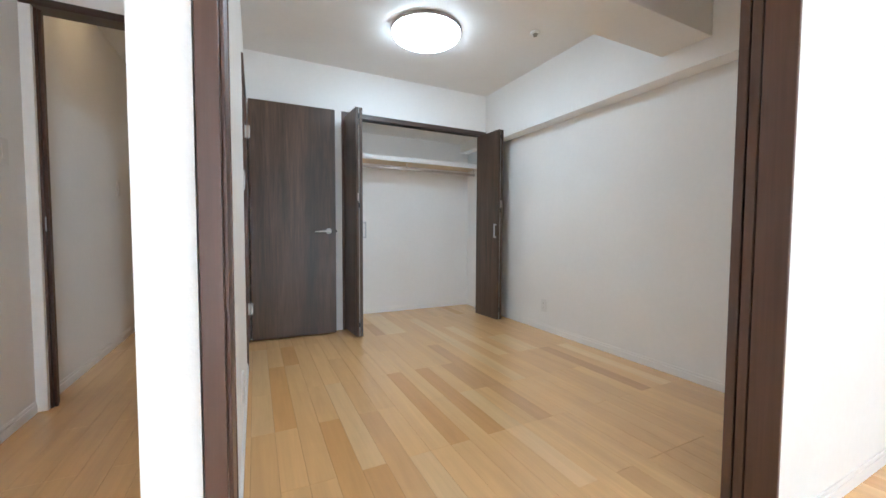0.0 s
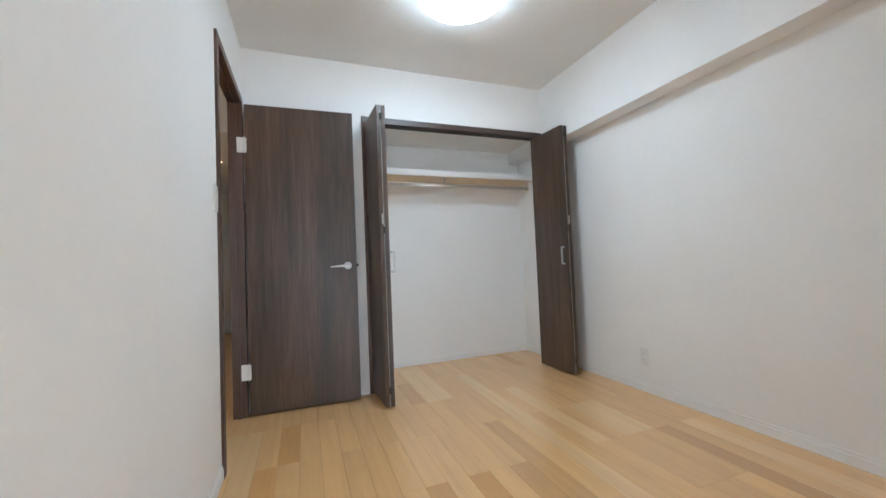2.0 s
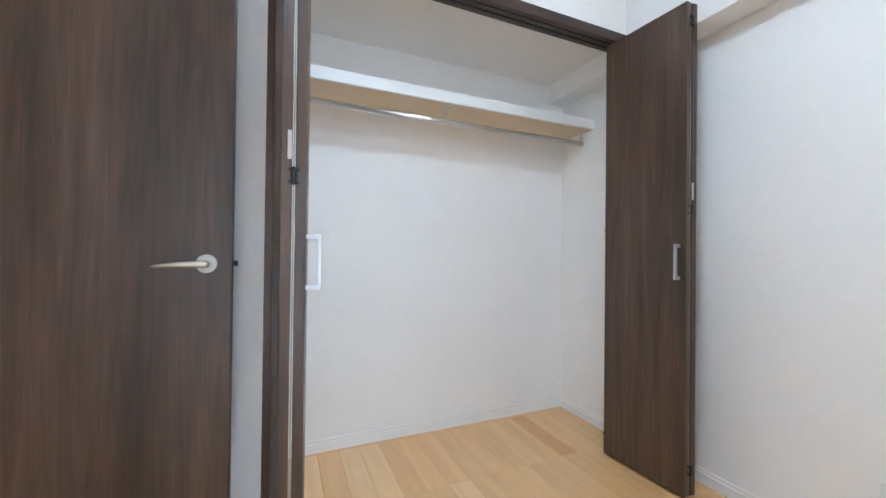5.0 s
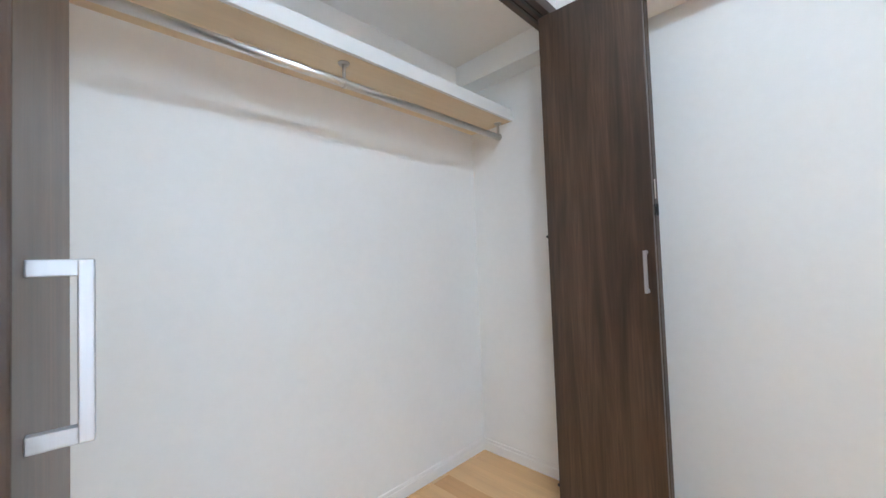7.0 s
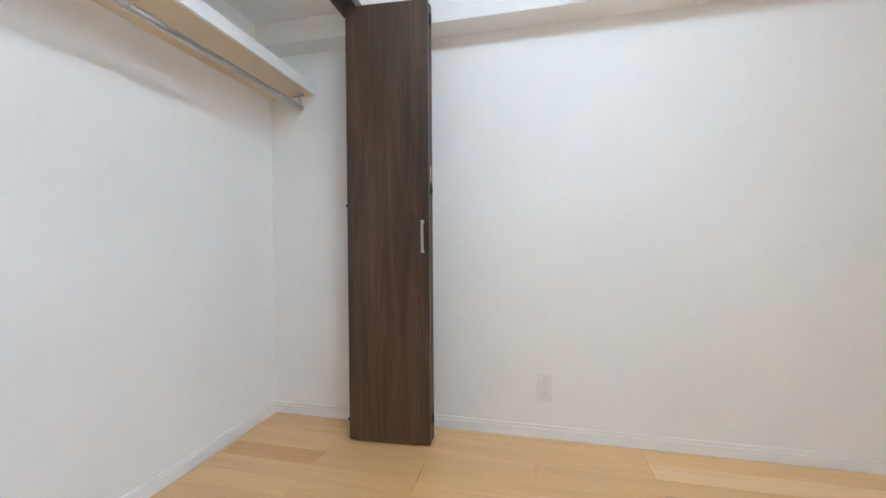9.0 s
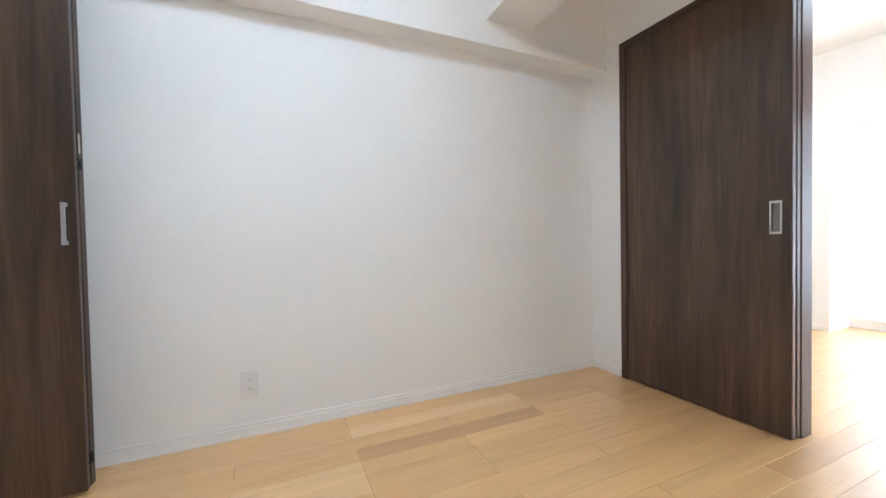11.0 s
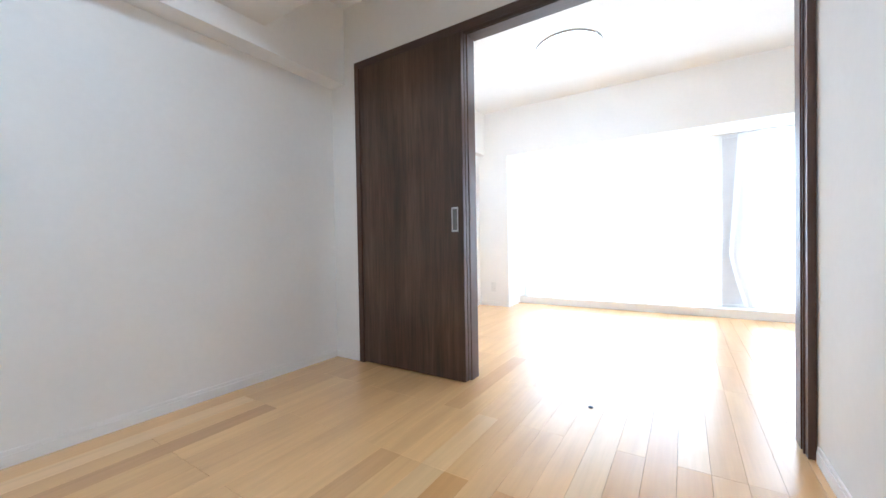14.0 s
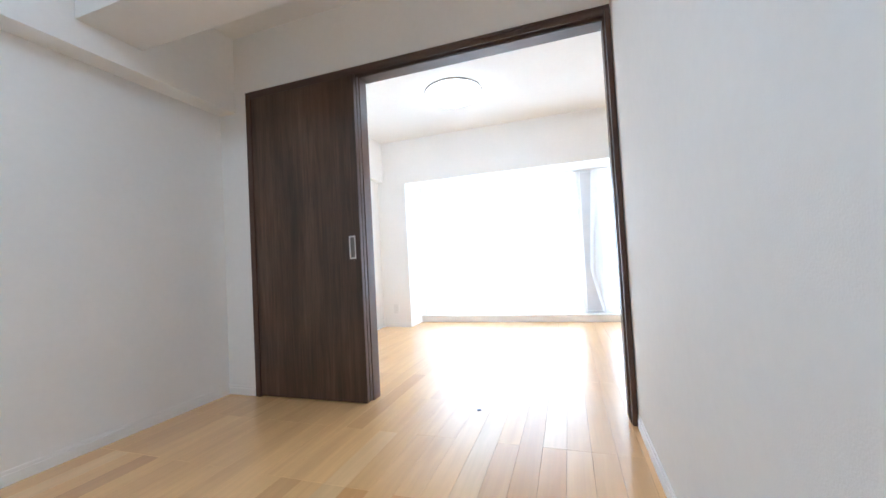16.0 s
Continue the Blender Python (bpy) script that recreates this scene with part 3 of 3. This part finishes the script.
part("side_panel", B((HX - 0.38, C1 - 0.02, 0.0, HX + 0.006, C1, 1.995), bevel=0.001), WALNUT, cabinet)
part("back_panel", B((HX - 0.40, C0, 0.0, HX - 0.3805, C1, 1.995)), WALNUT, cabinet)
part("counter", B((HX - 0.38, C0 + 0.0205, 0.875, HX + 0.012, C1 - 0.0205, 0.905), bevel=0.002), WALNUT, cabinet)
part("upper_box", B((HX - 0.38, C0 + 0.0205, 1.545, HX - 0.012, C1 - 0.0205, 1.995), bevel=0.001), WALNUT, cabinet)
part("lower_box", B((HX - 0.38, C0 + 0.0205, 0.06, HX - 0.012, C1 - 0.0205, 0.8745), bevel=0.001), WALNUT, cabinet)
mid = (C0 + C1) / 2 - 0.19
for y0, y1, hy in ((C0 + 0.022, mid - 0.002, mid - 0.03), (mid + 0.002, C1 - 0.022, mid + 0.03)):
    d = part("door", B((HX - 0.0115, y0, 0.065, HX + 0.007, y1, 0.872), bevel=0.0015), WALNUT, cabinet)
    part("handle", B((HX + 0.0075, hy - 0.006, 0.675, HX + 0.026, hy + 0.006, 0.83), bevel=0.002), STEEL, d, "bright metal bar handle")
    part("door", B((HX - 0.0115, y0, 1.548, HX + 0.007, y1, 1.992), bevel=0.0015), WALNUT, cabinet)
part("plinth", B((HX - 0.36, C0 + 0.0205, 0, HX - 0.02, C1 - 0.0205, 0.0595)), CASING, cabinet)
structure("door_lining", B((HX - 0.14, 5.918, 0, HX + 0.008, 5.9745, 2.0), bevel=0.002), SKIRTING, "cream lining between hall door and cabinet", "trim")

# ---- living room window ----
window = thing("window_1", (0.9, YG, 0.07), "wide sliding window with grey aluminium sashes", "window", kind="structure")
part("window_frame", B((HX, YG - 0.06, WSILL, RCX, YG + 0.06, WSILL + 0.03), (HX, YG - 0.06, WTOP - 0.03, RCX, YG + 0.06, WTOP), (HX, YG - 0.06, WSILL + 0.03, HX + 0.035, YG + 0.06, WTOP - 0.03),
                       (RCX - 0.035, YG - 0.06, WSILL + 0.03, RCX, YG + 0.06, WTOP - 0.03), bevel=0.002), SASH, window)
for x0, x1, y in ((HX + 0.036, 0.23, 0.018), (0.17, 1.33, -0.022), (1.27, RCX - 0.036, 0.018)):
    sash = part("sash", B((x0, YG + y - 0.016, WSILL + 0.031, x0 + 0.06, YG + y + 0.016, WTOP - 0.031), (x1 - 0.06, YG + y - 0.016, WSILL + 0.031, x1, YG + y + 0.016, WTOP - 0.031),
                          (x0 + 0.06, YG + y - 0.016, WSILL + 0.031, x1 - 0.06, YG + y + 0.016, 0.19), (x0 + 0.06, YG + y - 0.016, 1.79, x1 - 0.06, YG + y + 0.016, WTOP - 0.031), bevel=0.002), SASH, window)
    pane = part("pane", B((x0 + 0.0605, YG + y - 0.003, 0.1905, x1 - 0.0605, YG + y + 0.003, 1.7895)), GLASS, sash)
    pane.visible_shadow = False


def curtain(edge0, edge1, seed, label):
    """A hanging lace curtain in soft folds between two side edges, each given as x by height, 0 at the hem and 1 at the rail."""
    rnd = random.Random(seed)
    yc = YG + 0.12
    ob = thing("lace_curtain", ((edge0(1) + edge1(1)) / 2, yc, WSILL), label, "curtain", "lace curtains")
    bm = bmesh.new()
    rows = 30
    n = int(60 * abs(edge1(1) - edge0(1))) + 20
    ph = [rnd.uniform(0, 6.28) for _ in range(5)]
    grid = []
    for j in range(rows + 1):
        h = j / rows
        line = []
        for i in range(n + 1):
            u = i / n
            x = edge0(h) + (edge1(h) - edge0(h)) * u
            w = edge0(1) + (edge1(1) - edge0(1)) * u
            y = yc + (0.014 + 0.010 * (1 - h)) * (math.sin(w * 46 + ph[0] + 0.7 * math.sin(h * 3 + ph[1])) + 0.6 * math.sin(w * 79 + ph[2] + h))
            z = WSILL + 0.012 + 0.007 * math.sin(w * 19 + ph[3]) * (1 - h) + (WTOP - 0.012 - WSILL - 0.012) * h
            line.append(bm.verts.new((x, y, z)))
        grid.append(line)
    for a, b in zip(grid, grid[1:]):
        for i in range(n):
            bm.faces.new((a[i], a[i + 1], b[i + 1], b[i]))
    part("fabric", bm, LACE, ob, "", True)
    return ob


part("mullion", B((0.01, YG + 0.036, WSILL + 0.031, 0.36, YG + 0.058, WTOP - 0.031), bevel=0.003), POST_GREY, window)
curtain(lambda h: RCX - 0.03, lambda h: 0.284 - 0.010 * h, 3, "white translucent lace curtain drawn across the window")
curtain(lambda h: 0.22 - 0.076 * (h - 0.31) / 0.69 if h > 0.31 else 0.22 - 0.12 * ((0.31 - h) / 0.31) ** 1.2, lambda h: HX + 0.03, 5,
        "white translucent lace curtain pulled aside at its edge")
crail = thing("curtain_rail", (0.9, YG + 0.12, WTOP), "slim white curtain rail under the window head", "curtain rail")
part("bar", B((HX + 0.02, YG + 0.105, WTOP - 0.011, RCX - 0.01, YG + 0.135, WTOP - 0.0005), bevel=0.002), PLASTIC, crail)

structure("balcony_floor", B((HX - 3, YG - 2.2, -0.25, LX + 3, YG - 0.1, -0.12)), CONCRETE, "pale concrete balcony floor", "balcony")
structure("balcony_parapet", B((HX - 3, YG - 2.3, -0.25, LX + 3, YG - 2.2, 1.0)), CONCRETE, "pale concrete balcony parapet", "balcony")
structure("ground", B((-60, -90, -9.2, 60, 60, -9.0)), CONCRETE, "pale distant ground far below the window", "ground")

# ---- floor ----
floor = structure("floor", B((HX - 0.15, YG - 0.1, -0.15, LX + 0.15, 7.2, -0.0125)), SUBFLOOR, "pale maple plank floor running lengthways", "floor")
STRIP, EDGE = 0.0990, 0.634          # width of a strip, and one of its long joints
MODULE, START = 0.455, 0.710         # the end joints stand on this step
TONES = {"cream": OAK_PALE, "honey": OAK_HONEY, "brown": OAK_BROWN}
# strip, first module, modules long, tone: the boards that stand out
SPECIAL = [(0, 1, 2, "cream"), (0, -1, 2, "honey"), (-1, 0, 2, "honey"), (1, 0, 2, "brown"), (4, 1, 2, "honey"), (6, 1, 2, "honey"),
           (9, 2, 2, "brown"), (9, -2, 2, "brown"), (17, 1, 2, "brown"), (11, 4, 2, "cream"), (6, 5, 1, "brown"),
           (16, 3, 1, "cream"), (-3, 2, 2, "honey"), (8, 2, 1, "brown"), (-2, 4, 1, "honey"), (2, -1, 2, "cream"), (13, 3, 2, "cream")]
rnd = random.Random(11)
shared = {}
loose = bmesh.new()


def plank_mesh(length, mat):
    key = (round(length, 3), mat.name)
    if key not in shared:
        bm = box(bmesh.new(), -STRIP / 2 + 0.0003, -length / 2 + 0.0005, -0.0120, STRIP / 2 - 0.0003, length / 2 - 0.0005, 0.0)
        top = [e for e in bm.edges if all(v.co.z > -0.001 for v in e.verts)]
        bmesh.ops.bevel(bm, geom=top, offset=0.0006, segments=1, affect="EDGES")
        shared[key] = mesh_of("plank", bm, mat)
    return shared[key]


def lay(x, y0, y1, near, mat):
    if y1 - y0 < 0.02:
        return
    if near:
        ob = new("plank", plank_mesh(y1 - y0, mat))
        ob.location = (x, (y0 + y1) / 2, 0)
        ob.parent = floor
    else:
        box(loose, x - STRIP / 2 + 0.0005, y0 + 0.0006, -0.0120, x + STRIP / 2 - 0.0005, y1 - 0.0006, 0.0)


for n in range(-14, 23):
    x = EDGE + (n + 0.5) * STRIP
    stop = 3.915 if n >= -4 else 7.04
    chosen = {k: (size, tone) for strip, k, size, tone in SPECIAL if strip == n}
    k = -8
    while START + MODULE * k < stop:
        mat = OAK
        if k in chosen:
            size, tone = chosen[k]
            mat = TONES[tone]
        else:
            size = rnd.choice((1, 2, 2))
            while size > 1 and any(k < c < k + size for c in chosen):
                size -= 1
            mat = rnd.choices((OAK, OAK_PALE, OAK_HONEY, OAK_BROWN), (0.80, 0.12, 0.05, 0.03))[0]
        y0, y1 = max(START + MODULE * k, YG + 0.22), min(stop, START + MODULE * (k + size))
        lay(x, y0, y1, n >= -5 and y0 > -0.75, mat)
        k += size
rest = new("planks", mesh_of("planks", loose, OAK))
rest.parent = floor
tagged(rest, "pale maple planks of the living room and hall", kind="stuff")
